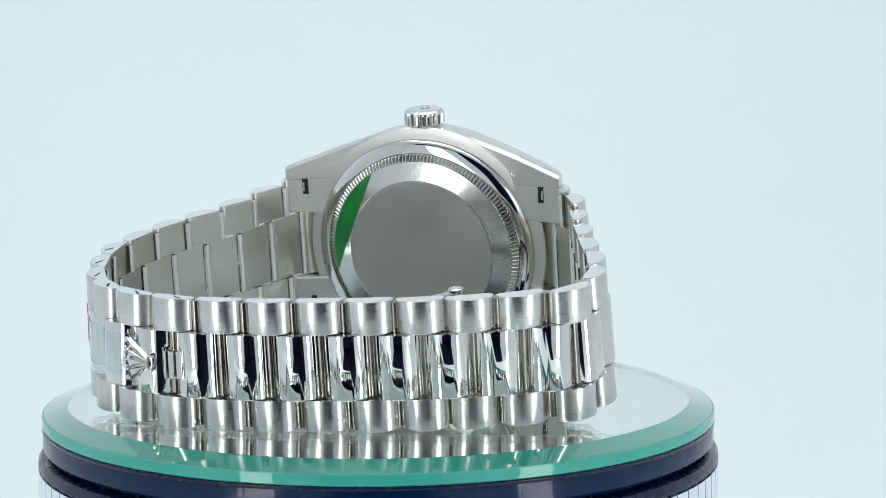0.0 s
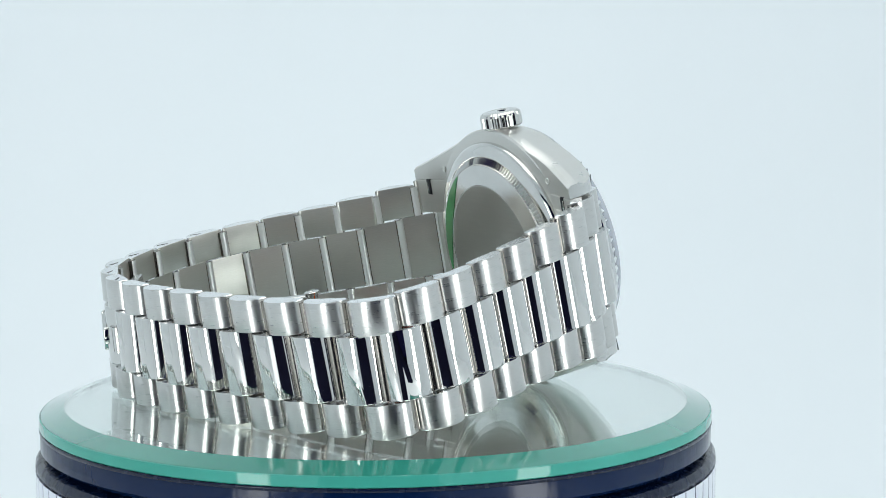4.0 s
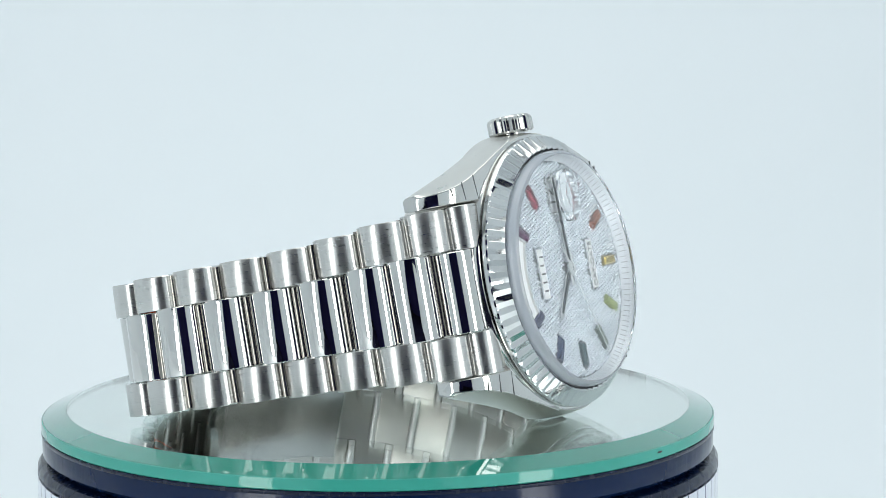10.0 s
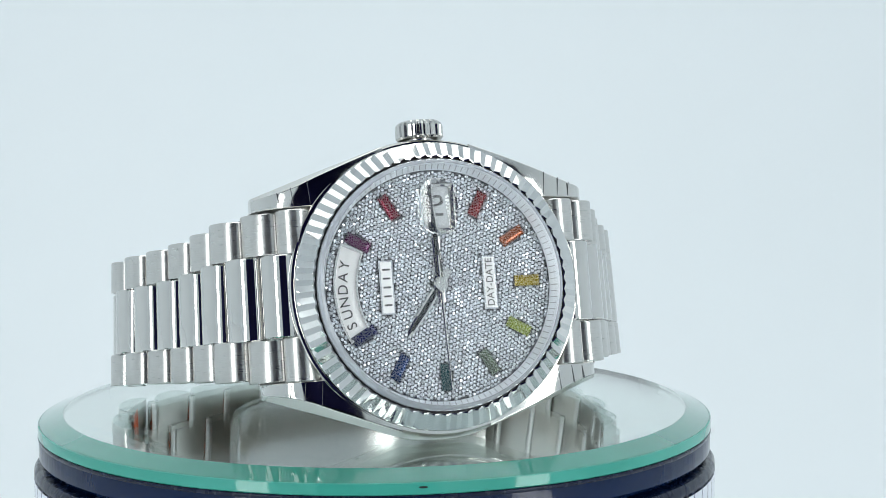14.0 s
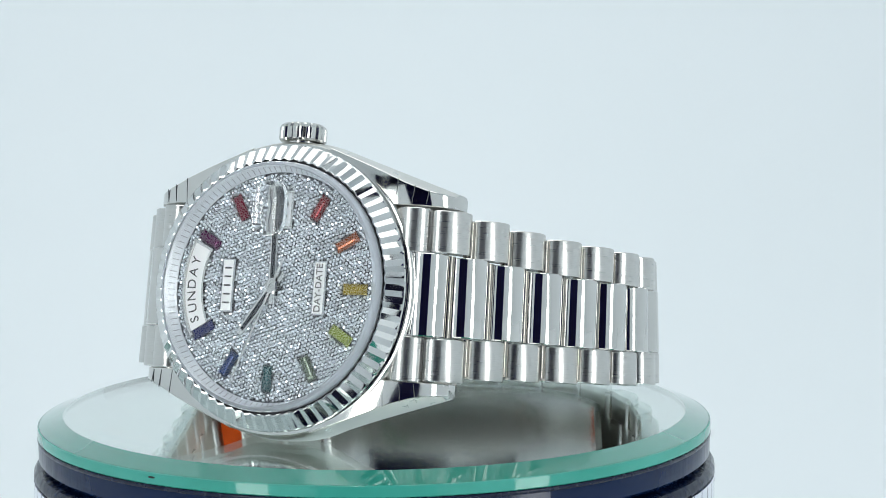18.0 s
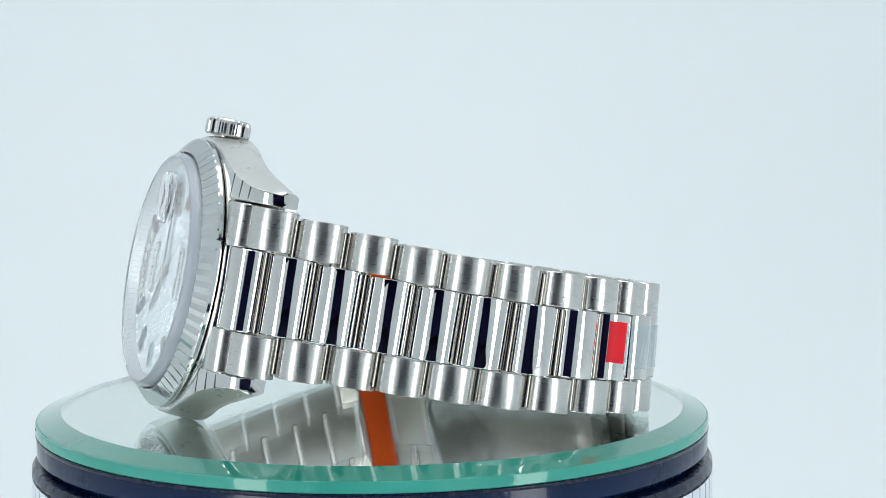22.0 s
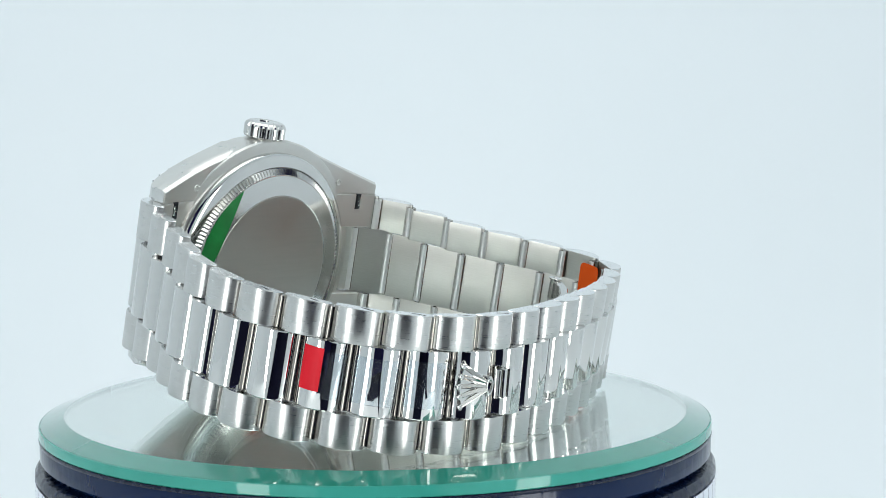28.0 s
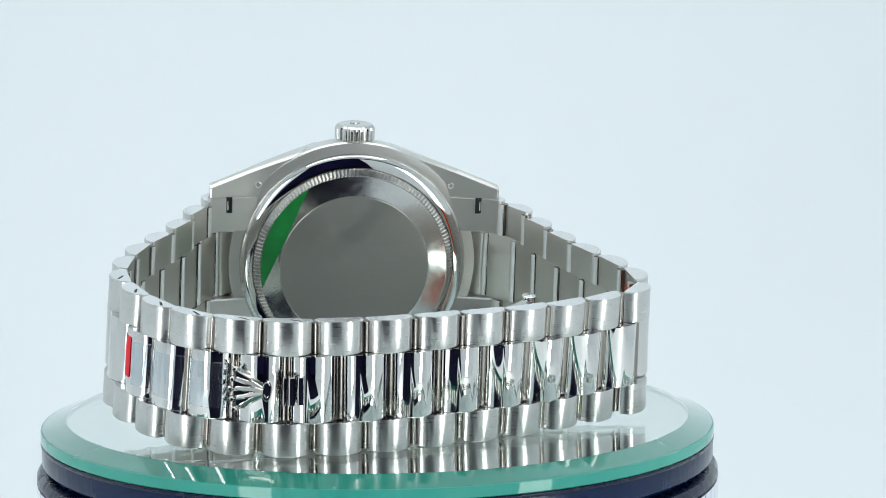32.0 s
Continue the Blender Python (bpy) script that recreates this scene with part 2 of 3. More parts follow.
def build_setting():
    # white sweep: table curving up into the back wall
    bm = bmesh.new()
    prof = [(100, -60), (200, -60)]
    for i in range(1, 13):
        a = math.radians(90 * i / 12)
        prof.append((200 + 150 * math.sin(a), 90 - 150 * math.cos(a)))
    prof += [(350, 460)]
    outer = [(y + 4, z - 4) for y, z in prof]
    ring = prof + outer[::-1]
    loft(bm, [[(x, y, z) for y, z in ring] for x in (-420, 420)])
    tagged(part("backdrop", bm, tent), "seamless pale white studio backdrop sweep with an added even glow", "backdrop", kind="structure")
    slab("wall_left", -0.426, -0.421, -0.399, 0.354, -0.064, 0.46, tent, "white translucent light tent side wall with an added glow", "tent wall")
    slab("wall_right", 0.421, 0.426, -0.399, 0.354, -0.064, 0.46, tent, "white translucent light tent side wall with an added glow", "tent wall")
    slab("ceiling", -0.426, 0.426, -0.405, 0.354, 0.461, 0.466, tent, "white translucent light tent top with an added glow", "tent top")
    # the cloth shares the tent's added glow
    for s in (1, -1):
        bm = bmesh.new()
        loft(bm, [[(s * 421, -399, z), (s * 421, 99, z), (0, 99, z), (0, -156, z), (s * 78 + 4, -154, z), (s * 122 + 4, -399, z)] for z in (-64, -60)])
        tagged(part("table_cloth", bm, tent, smooth=0), "white cloth on the tent floor with an added glow", "cloth", kind="structure")
    # low front flaps either side of the opening
    for s in (1, -1):
        x0, x1 = sorted((s * 0.128, s * 0.421))
        slab("wall_front", x0, x1, -0.405, -0.400, -0.064, 0.31, tent, "white translucent light tent front flap with an added glow", "tent wall")
    slab("wall_front", -0.421, 0.421, -0.405, -0.400, 0.40, 0.46, tent, "white translucent light tent front flap with an added glow", "tent wall")
    # room
    slab("floor", -1.6, 1.6, -0.9, 1.2, -0.085, -0.066, room, "dark studio table and floor", "floor")
    slab("wall_south", -1.6, 1.6, -0.94, -0.90, -0.066, 1.4, room_wall, "dark navy studio wall", "wall")
    slab("wall_north", -1.6, 1.6, 1.20, 1.24, -0.066, 1.4, room_wall, "dark navy studio wall", "wall")
    slab("wall_west", -1.64, -1.60, -0.9, 1.2, -0.066, 1.4, brown_wall, "dark brown studio wall", "wall")
    slab("wall_east", 1.60, 1.64, -0.9, 1.2, -0.066, 1.4, brown_wall, "dark brown studio wall", "wall")
    slab("ceiling_room", -1.6, 1.6, -0.9, 1.2, 1.40, 1.44, room, "dark studio ceiling", "ceiling")
    for eye in SOFTBOXES:
        soft = thing("softbox", "slim upright white light panel beside the turntable", "lamp", "softboxes")
        soft.matrix_world = look((eye[0] * 1.03, eye[1] * 1.03, eye[2]), (0, -0.02, eye[2]))
        bm = bmesh.new()
        w = eye[3] / 2
        box(bm, -w, w, -88, 88, 0, 1.5, 0.4)
        part("diffuser", bm, diffuser, soft, "glowing white diffuser")
        bm = bmesh.new()
        loft(bm, [[(-w - 2, -90, 2), (w + 2, -90, 2), (w + 2, 90, 2), (-w - 2, 90, 2)], [(-10, -70, 20), (10, -70, 20), (10, 70, 20), (-10, 70, 20)]])
        part("hood", bm, black_plastic, soft, "black fabric hood")
        bm = bmesh.new()
        lathe(bm, [(4, 0), (4, 60)], 16)
        pole = part("stand", bm, black_plastic, soft)
        pole.matrix_local = soft.matrix_world.inverted() @ pose(eye[0] * 1.12, eye[1] * 1.12, -0.066)
    panel = thing("ceiling_panel", "white rectangular light panel in the tent top", "lamp")
    panel.location = (0, 0.02, 0.455)
    bm = bmesh.new()
    box(bm, -225, 225, -200, 200, -4, 0, 1)
    part("panel_frame", bm, black_plastic, panel)
    bm = bmesh.new()
    box(bm, -215, 215, -190, 190, -5, -4.2)
    part("diffuser", bm, diffuser, panel)


build_setting()


# ---- display stand: still base, turning plate ----
def build_base():
    base = thing("display_base", "round silver display base with narrow mirror strips", "display stand")
    bm = bmesh.new()
    lathe(bm, [(45.6, -60), (45.6, -8.1), (30, -8.0)], 128)
    part("core", bm, dark_gap, base)
    bm = bmesh.new()
    lathe(bm, [(45.5, -8.2), (46.2, -8.1), (46.45, -7.7), (46.4, -7.1), (46.0, -6.5), (44.9, -6.2), (44.2, -6.1), (44.0, -5.9), (20, -5.9)], 160)
    part("rim", bm, black_rim, base, "rough black foam rim")
    bm = bmesh.new()
    w = 2 * 46.4 * math.sin(math.radians(2)) / 2 - 0.13
    loft(bm, [[(45.7, -w, z), (46.35, -w, z), (46.45, -w * 0.6, z), (46.45, w * 0.6, z), (46.35, w, z), (45.7, w, z)] for z in (-59.5, -8.15)])
    first = part("mirror_strip", bm, mirror_strip_mat, base, smooth=20)
    for i in range(1, 90):
        ob = new("mirror_strip", first.data)
        ob.parent = base
        ob.rotation_euler = (0, 0, math.radians(4 * i))
    return base


def build_plate():
    plate = thing("mirror_plate", "round mirror plate with green glass edge on silver base", "mirror")
    bm = bmesh.new()
    lathe(bm, [(42.5, -2.55), (42.5, 0.0)], 160)
    glass = part("glass", bm, plate_glass, plate, "clear slightly green glass")
    glass.visible_shadow = False
    bm = bmesh.new()
    lathe(bm, [(42.5, -2.75), (42.5, -2.6)], 160)
    part("silvering", bm, silvering, plate, "silver mirror backing")
    bm = bmesh.new()
    prof = [(42.52, -0.6), (42.52, 0.0), (45.6, -1.05), (45.62, -1.4)]
    lathe(bm, prof + [prof[0]], 192, caps=False)
    bmesh.ops.remove_doubles(bm, verts=bm.verts, dist=1e-7)
    part("bevel", bm, bevel_green, plate, "deep green polished bevel", smooth=20)
    bm = bmesh.new()
    prof = [(42.52, -2.5), (42.52, -0.62), (45.63, -1.42), (45.63, -1.06), (45.8, -1.13), (45.85, -1.3), (45.85, -2.35), (45.7, -2.5), (42.52, -2.52)]
    lathe(bm, prof + [prof[0]], 192, caps=False)
    bmesh.ops.remove_doubles(bm, verts=bm.verts, dist=1e-7)
    part("glass_rim", bm, glass_edge, plate, "light green glass rim")
    bm = bmesh.new()
    prof = [(45.0, -3.0), (45.0, -2.53), (45.78, -2.53), (45.86, -2.64), (45.86, -2.9), (45.8, -3.0)]
    lathe(bm, prof + [prof[0]], 192, caps=False)
    bmesh.ops.remove_doubles(bm, verts=bm.verts, dist=1e-7)
    part("seal", bm, black_rim, plate, "thin rough black seal")
    bm = bmesh.new()
    lathe(bm, [(44.0, -5.85), (45.3, -5.8), (45.75, -5.3), (45.75, -3.2), (45.5, -2.78), (43.0, -2.77)], 192)
    part("backing", bm, navy_edge, plate, "glossy navy black backing disc")
    bm = bmesh.new()
    lathe(bm, [(0.02, -0.25), (0.28, -0.2), (0.34, 0.0), (0.28, 0.1), (0.02, 0.12)], 12)
    chip = part("edge_chip", bm, dark_gap, plate, "tiny dark chip in the glass edge")
    a = math.radians(-90 - 14 * TURN_RATE + 6.5)
    chip.matrix_local = Matrix.Translation((0.0458 * math.cos(a), 0.0458 * math.sin(a), -0.0016)) @ Euler((math.radians(90), 0, a + math.radians(90))).to_matrix().to_4x4() @ Matrix.Diagonal((1.7, 0.45, 1, 1))
    return plate


base = build_base()
plate = build_plate()


# ---- the wristwatch; local x runs from 12 to 6 o'clock, y towards the crown, z out of the dial ----
AXES = Matrix(((-0.93004, -0.06005, 0.36252, 0.00707), (0.36705, -0.19841, 0.90879, 0.02092),
               (0.01736, 0.97828, 0.20657, 0.01786), (0, 0, 0, 1)))
watch = thing("wristwatch", "white gold wristwatch with fluted bezel lying sideways on the mirror", "watch")
watch.matrix_world = AXES


def build_case():
    bm = bmesh.new()
    lathe(bm, [(15.0, -0.2), (17.5, -0.25), (18.5, -0.15), (18.72, 0.15), (18.75, 1.5), (18.5, 3.8), (18.25, 5.0), (18.05, 5.26), (17.5, 5.34), (14.9, 5.3)], 160)
    case = part("case", bm, case_gold, watch, "white gold case band under clear film", smooth=28, under=satin, ends=flank)
    # four lugs, lofted outward; the outer flank is tangent to the round case
    LUG_U = (0, 13.5, 15, 16.5, 18, 18.9, 19.6, 20.2, 20.6, 20.9, 21.15, 21.35, 21.45)
    LUG_TOP = (5.28, 5.28, 5.35, 5.3, 5.1, 4.8, 4.45, 4.05, 3.65, 3.25, 2.8, 2.3, 2.0)
    R, tip = 18.75, (21.6, 12.3)
    d = math.hypot(*tip)
    a = math.atan2(tip[1], tip[0]) + math.acos(R / d)
    tan = (R * math.cos(a), R * math.sin(a))
    for sx in (1, -1):
        for sy in (1, -1):
            bm = bmesh.new()
            rings = []
            for u in (5.6, 8, 10, 12, 13.5, 15, 16, 17, 18, 18.8, 19.5, 20.1, 20.55, 20.9, 21.15, 21.35, 21.45):
                line = tan[1] + (tip[1] - tan[1]) * (u - tan[0]) / (tip[0] - tan[0])
                top = float(np.interp(u, LUG_U, LUG_TOP))
                wb = line - float(np.interp(u, (5, 10, 14, 16.3, 19, 21.4), (0.45, 0.6, 0.8, 1.0, 0.9, 0.45)))
                low = 0.0 if u < 21.3 else 0.12
                sag = float(np.interp(u, (12, 15, 18, 21.45), (0, -0.3, -0.95, -1.75)))
                top = max(top, 1.0)
                k = min(1.0, top / 2.4)
                ring = [(10.55, low), (line - 0.5, low), (line - 0.42, low + 0.05), (line - 0.1, 0.2 + 0.4 * k), (line, 1.5 * k), (line - 0.02, 1.8 * k),
                        (wb + 0.06, max(top - 0.12, 1.85 * k)), (wb - 0.03, max(top - 0.03, 1.86 * k)), (wb - 0.12, max(top, 1.87 * k)), (10.65, max(top, 1.87 * k)), (10.55, max(top - 0.12, 1.8 * k))]
                rings.append([(sx * u, sy * w, n + sag) for w, n in ring])
            loft(bm, rings)
            part("lug", bm, case_gold, case, smooth=24, under=satin, ends=flank)
            # cut edges of the protective film across the lug
            for u in (14.9, 16.9, 18.5):
                bm = bmesh.new()
                line = tan[1] + (tip[1] - tan[1]) * (u - tan[0]) / (tip[0] - tan[0])
                drop = float(np.interp(u, (12, 15, 18, 21.45), (0, -0.3, -0.95, -1.75)))
                top = float(np.interp(u, LUG_U, LUG_TOP)) + drop
                loft(bm, [[(sx * (u + d), sy * 10.8, top + h), (sx * (u + d + 0.25), sy * (line - 0.95), top + h)] + [(sx * (u + d + 0.31), sy * (line - 0.95), top + h), (sx * (u + d + 0.06), sy * 10.8, top + h)] for d, h in ((0, -0.1), (0, 0.025))])
                part("film_edge", bm, film_cut, case, "thin dark cut edge of clear film", smooth=0)
    # brushed upper faces of the lugs are covered by end pieces; small dimples under the lugs
    for sx in (1, -1):
        for sy in (1, -1):
            bm = bmesh.new()
            lathe(bm, [(0.05, -0.24), (0.3, -0.26), (0.42, -0.36), (0.5, -0.32), (0.52, -0.1)], 20, centre=(sx * 14.35, sy * 12.15))
            part("lug_dimple", bm, satin, case)
    return case


def build_bezel():
    bm = bmesh.new()
    flutes, prof = 72, [(17.4, 5.42, 0), (17.66, 5.52, 0), (17.74, 5.7, 0), (17.74, 6.1, 0.02), (17.66, 6.3, 0.13), (17.4, 6.58, 0.28), (15.95, 7.8, 0.29), (15.78, 7.76, 0.3), (15.66, 7.2, 0.1), (15.6, 5.42, 0)]
    seg = flutes * 4
    rings = []
    for r, h, k in prof:
        ring = []
        for i in range(seg):
            ph = (i % 4) / 4
            tri = 1 - abs(2 * ph - 1)
            cut = k * (1 - tri)
            ring.append(((r - cut * 0.75) * math.cos(2 * math.pi * i / seg), (r - cut * 0.75) * math.sin(2 * math.pi * i / seg), h - cut * 0.6))
        rings.append(ring)
    loft(bm, rings + [rings[0]], caps=False)
    bmesh.ops.remove_doubles(bm, verts=bm.verts, dist=1e-8)
    bezel = part("bezel", bm, bezel_gold, watch, "polished fluted white gold bezel", smooth=12)
    # black ring painted as the shade between bezel and crystal
    bm = bmesh.new()
    prof = [(15.37, 6.9), (15.37, 7.35), (15.62, 7.35), (15.62, 6.9)]
    lathe(bm, prof + [prof[0]], 128, caps=False)
    bmesh.ops.remove_doubles(bm, verts=bm.verts, dist=1e-8)
    part("bezel_gap_shade", bm, dark_gap, bezel, "black ring painted as the shade between bezel and crystal")
    return bezel


def build_crystal():
    bm = bmesh.new()
    lathe(bm, [(0.02, 7.4), (15.3, 7.4), (15.3, 7.9), (14.72, 9.0), (0.02, 9.0)], 128)
    glass = part("crystal", bm, crystal_mat, watch, "clear round sapphire crystal", smooth=20)
    glass.visible_shadow = False
    bm = bmesh.new()
    prof = [(14.735, 8.995), (14.82, 9.0), (15.1, 8.82), (15.3, 8.42), (15.38, 8.05), (15.38, 7.5), (15.315, 7.5), (15.315, 7.9)]
    lathe(bm, prof + [prof[0]], 128, caps=False)
    bmesh.ops.remove_doubles(bm, verts=bm.verts, dist=1e-8)
    part("crystal_edge", bm, gasket_white, watch, "whitish translucent bevelled edge of the crystal", smooth=30)
    bm = bmesh.new()
    rings = []
    for k, (h, s) in enumerate([(9.01, 1.0), (9.4, 0.99), (9.58, 0.965), (9.72, 0.88), (9.9, 0.7), (10.04, 0.48), (10.12, 0.24), (10.15, 0.04)]):
        ring = []
        for i in range(40):
            t = 2 * math.pi * i / 40
            c, q = math.cos(t), math.sin(t)
            e = 0.68
            ring.append((2.35 * s * math.copysign(abs(c) ** e, c), 9.35 + 3.45 * s * math.copysign(abs(q) ** e, q), h))
        rings.append(ring)
    loft(bm, rings)
    lens = part("date_magnifier", bm, lens_mat, glass, "bubble magnifier over the date")
    lens.visible_shadow = False
    return glass


def text_part(body, size, m, parent, mat, label="", depth=0.03):
    cu = bpy.data.curves.new("lettering", "FONT")
    cu.body, cu.size, cu.align_x, cu.align_y, cu.extrude = body, size * MM, "CENTER", "CENTER", depth * MM
    tmp = bpy.data.objects.new("lettering", cu)
    scene.collection.objects.link(tmp)
    me = bpy.data.meshes.new_from_object(tmp.evaluated_get(bpy.context.evaluated_depsgraph_get()))
    bpy.data.objects.remove(tmp)
    me.materials.clear()
    me.materials.append(mat)
    ob = new("lettering", me)
    ob.parent, ob.matrix_local = parent, m
    if label:
        ob["label"] = label
    return ob


def mm(x, y, z, rz=0):
    return pose(x * MM, y * MM, z * MM, 0, 0, rz)


DIAL = 5.9
STONES = [(30, "red_sapphire", (0.24, 0.022, 0.025)), (60, "orange_sapphire", (0.36, 0.10, 0.035)), (90, "yellow_sapphire", (0.44, 0.33, 0.05)),
          (120, "lime_sapphire", (0.34, 0.40, 0.09)), (150, "green_sapphire", (0.15, 0.19, 0.14)), (180, "teal_sapphire", (0.03, 0.09, 0.10)),
          (210, "blue_sapphire", (0.006, 0.026, 0.12)), (240, "deep_blue_sapphire", (0.004, 0.006, 0.09)), (300, "purple_sapphire", (0.10, 0.002, 0.07)),
          (330, "ruby_sapphire", (0.20, 0.002, 0.022))]


def blocked(x, y):
    r, a = math.hypot(x, y), math.degrees(math.atan2(x, y)) % 360
    if r > 14.05 or r < 0.9:
        return True
    for ang, _, _ in STONES:
        c, s = math.cos(math.radians(ang)), math.sin(math.radians(ang))
        along, across = x * s + y * c, x * c - y * s
        if abs(along - 11.25) < 1.72 and abs(across) < 0.78:
            return True
    if 10.1 < r < 13.25 and 240 < a < 296:
        return True
    if abs(y) < 3.4 and (abs(x + 6.6) < 0.98 or abs(x - 6.4) < 0.98):
        return True
    return abs(x - 0.15) < 1.75 and 7.1 < y < 12.0


def build_dial():
    bm = bmesh.new()
    lathe(bm, [(0.02, DIAL - 0.6), (14.6, DIAL - 0.6), (14.6, DIAL), (0.02, DIAL)], 96)
    dial = part("dial", bm, pave_metal, watch, "dial paved with small round diamonds")
    # pave: brilliant-cut stones, too small and many to pick apart
    rng = random.Random(4)
    verts, faces = [], []
    pitch = 0.5
    for row in range(-39, 40):
        for col in range(-39, 40):
            x = (col + 0.5 * (row % 2)) * pitch + rng.uniform(-0.035, 0.035)
            y = row * pitch * 0.866 + rng.uniform(-0.035, 0.035)
            x, y = x * 0.94 - y * 0.342, x * 0.342 + y * 0.94
            if blocked(x, y):
                continue
            base, k, r = len(verts), 6, pitch * rng.uniform(0.46, 0.5)
            tx, ty, spin = rng.uniform(-0.5, 0.5), rng.uniform(-0.5, 0.5), rng.uniform(0, 0.8)
            for rr, h in ((r, 0.0), (r * 0.97, 0.09), (r * 0.5, 0.22)):
                for i in range(k):
                    t = 2 * math.pi * i / k + spin + (0.39 if rr < r * 0.9 else 0)
                    px, py = rr * math.cos(t), rr * math.sin(t)
                    verts.append(((x + px) * MM, (y + py) * MM, (DIAL + h + px * tx + py * ty) * MM))
            for lay in range(2):
                for i in range(k):
                    a, b = base + lay * k + i, base + lay * k + (i + 1) % k
                    if lay:
                        faces.append((a, b, a + k))
                        faces.append((b, b + k, a + k))
                    else:
                        faces.append((a, b, b + k, a + k))
            faces.append(tuple(base + 2 * k + i for i in range(k)))
    me = bpy.data.meshes.new("pave_diamonds")
    me.from_pydata(verts, [], faces)
    me.materials.append(diamond)
    pave = new("pave_diamonds", me)
    pave.parent = dial
    tagged(pave, "closely set small round diamonds", kind="stuff")
    # baguette hour markers
    for ang, name, colour in STONES:
        mat = material(name, [c * 0.75 for c in colour], 0.08, 0.5, Coat_Weight=0.12, Specular_IOR_Level=0.3)
        bm = bmesh.new()
        rings = []
        for sx, sy, h in ((0.66, 1.62, 0.0), (0.66, 1.62, 0.16), (0.5, 1.46, 0.4), (0.36, 1.32, 0.52), (0.16, 1.12, 0.57)):
            rings.append([(-sx, -sy, h), (sx, -sy, h), (sx, sy, h), (-sx, sy, h)])
        loft(bm, rings)
        ob = part("hour_marker", bm, mat, dial, name.replace("_", " ") + " baguette marker", smooth=0)
        a = math.radians(ang)
        ob.matrix_local = mm(11.25 * math.sin(a), 11.25 * math.cos(a), DIAL + 0.02, -ang)
        # prongs of the setting
        bm = bmesh.new()
        for px, py in ((0.63, 1.62), (-0.63, 1.62), (0.63, -1.62), (-0.63, -1.62)):
            lathe(bm, [(0.16, 0.0), (0.16, 0.34), (0.08, 0.42)], 8, centre=(px, py))
        pr = part("setting", bm, polished, dial)
        pr.matrix_local = ob.matrix_local.copy()
    # curved day opening at 12
    bm = bmesh.new()
    for r0, r1, h0, h1 in ((10.2, 10.45, 0.0, 0.34), (12.95, 13.2, 0.0, 0.34)):
        rings = []
        for i in range(25):
            a = math.radians(241 + 54 * i / 24)
            rings.append([(r * math.sin(a), r * math.cos(a), DIAL + h) for r, h in ((r0, h0), (r0, h1), (r1, h1), (r1, h0))])
        loft(bm, rings)
    for e in (241, 295):
        a, c = math.radians(e - 0.8), math.radians(e + 0.8)
        loft(bm, [[(r * math.sin(t), r * math.cos(t), DIAL + h) for r, t in ((10.2, a), (13.2, a), (13.2, c), (10.2, c))] for h in (0, 0.34)])
    part("day_window_frame", bm, polished, dial)
    bm = bmesh.new()
    rings = []
    for i in range(25):
        a = math.radians(241 + 54 * i / 24)
        rings.append([(r * math.sin(a), r * math.cos(a), DIAL + h) for r, h in ((10.4, 0.004), (10.4, 0.05), (13.0, 0.05), (13.0, 0.004))])
    loft(bm, rings)
    part("day_disc", bm, disc_white, dial, "white curved day window")
    word = "SUNDAY"
    for i, ch in enumerate(word):
        a = 266.5 + (i - 2.5) * 7.2
        t = math.radians(a)
        text_part(ch, 1.75, mm(11.95 * math.sin(t), 11.95 * math.cos(t), DIAL + 0.09, 90 - (a - 270)), dial, ink)
    # two applied plates
    for x, what in ((-6.6, ""), (6.4, "DAY-DATE")):
        bm = bmesh.new()
        box(bm, x - 0.88, x + 0.88, -3.3, 3.3, DIAL, DIAL + 0.36, 0.08)
        part("name_plate", bm, plate_silver, dial, "narrow applied silver plate", smooth=20)
        bm = bmesh.new()
        box(bm, x - 0.68, x + 0.68, -3.1, 3.1, DIAL + 0.362, DIAL + 0.40)
        part("plate_face", bm, disc_white, dial)
        if what:
            text_part(what, 1.22, mm(x, 0, DIAL + 0.44, 90), dial, ink)
        else:
            bm = bmesh.new()
            for i in range(5):
                y = (i - 2) * 1.08
                box(bm, x - 0.46, x + 0.46, y - 0.11, y + 0.11, DIAL + 0.402, DIAL + 0.44)
            part("print_bars", bm, ink, dial)
    # date opening at 3
    bm = bmesh.new()
    for x0, x1, y0, y1 in ((-1.6, 1.9, 7.15, 7.45), (-1.6, 1.9, 11.6, 11.9), (-1.6, -1.3, 7.45, 11.6), (1.6, 1.9, 7.45, 11.6)):
        box(bm, x0, x1, y0, y1, DIAL, DIAL + 0.3, 0.05)
    part("date_window_frame", bm, polished, dial, smooth=20)
    # shade over the date painted as the disc's grey
    bm = bmesh.new()
    box(bm, -1.35, 1.65, 7.4, 11.65, DIAL + 0.004, DIAL + 0.05)
    part("date_disc", bm, date_shaded, dial, "date window with its shade painted grey")
    text_part("16", 2.9, mm(0.2, 9.5, DIAL + 0.09, 90), dial, ink)
    # sloping inner flange
    bm = bmesh.new()
    prof = [(14.2, DIAL - 0.1), (14.2, DIAL + 0.15), (15.2, 7.36), (15.3, 7.36), (15.3, DIAL - 0.1)]
    lathe(bm, prof + [prof[0]], 128, caps=False)
    bmesh.ops.remove_doubles(bm, verts=bm.verts, dist=1e-8)
    flange = part("flange", bm, flange_silver, watch, "engraved silver inner flange")
    bm = bmesh.new()
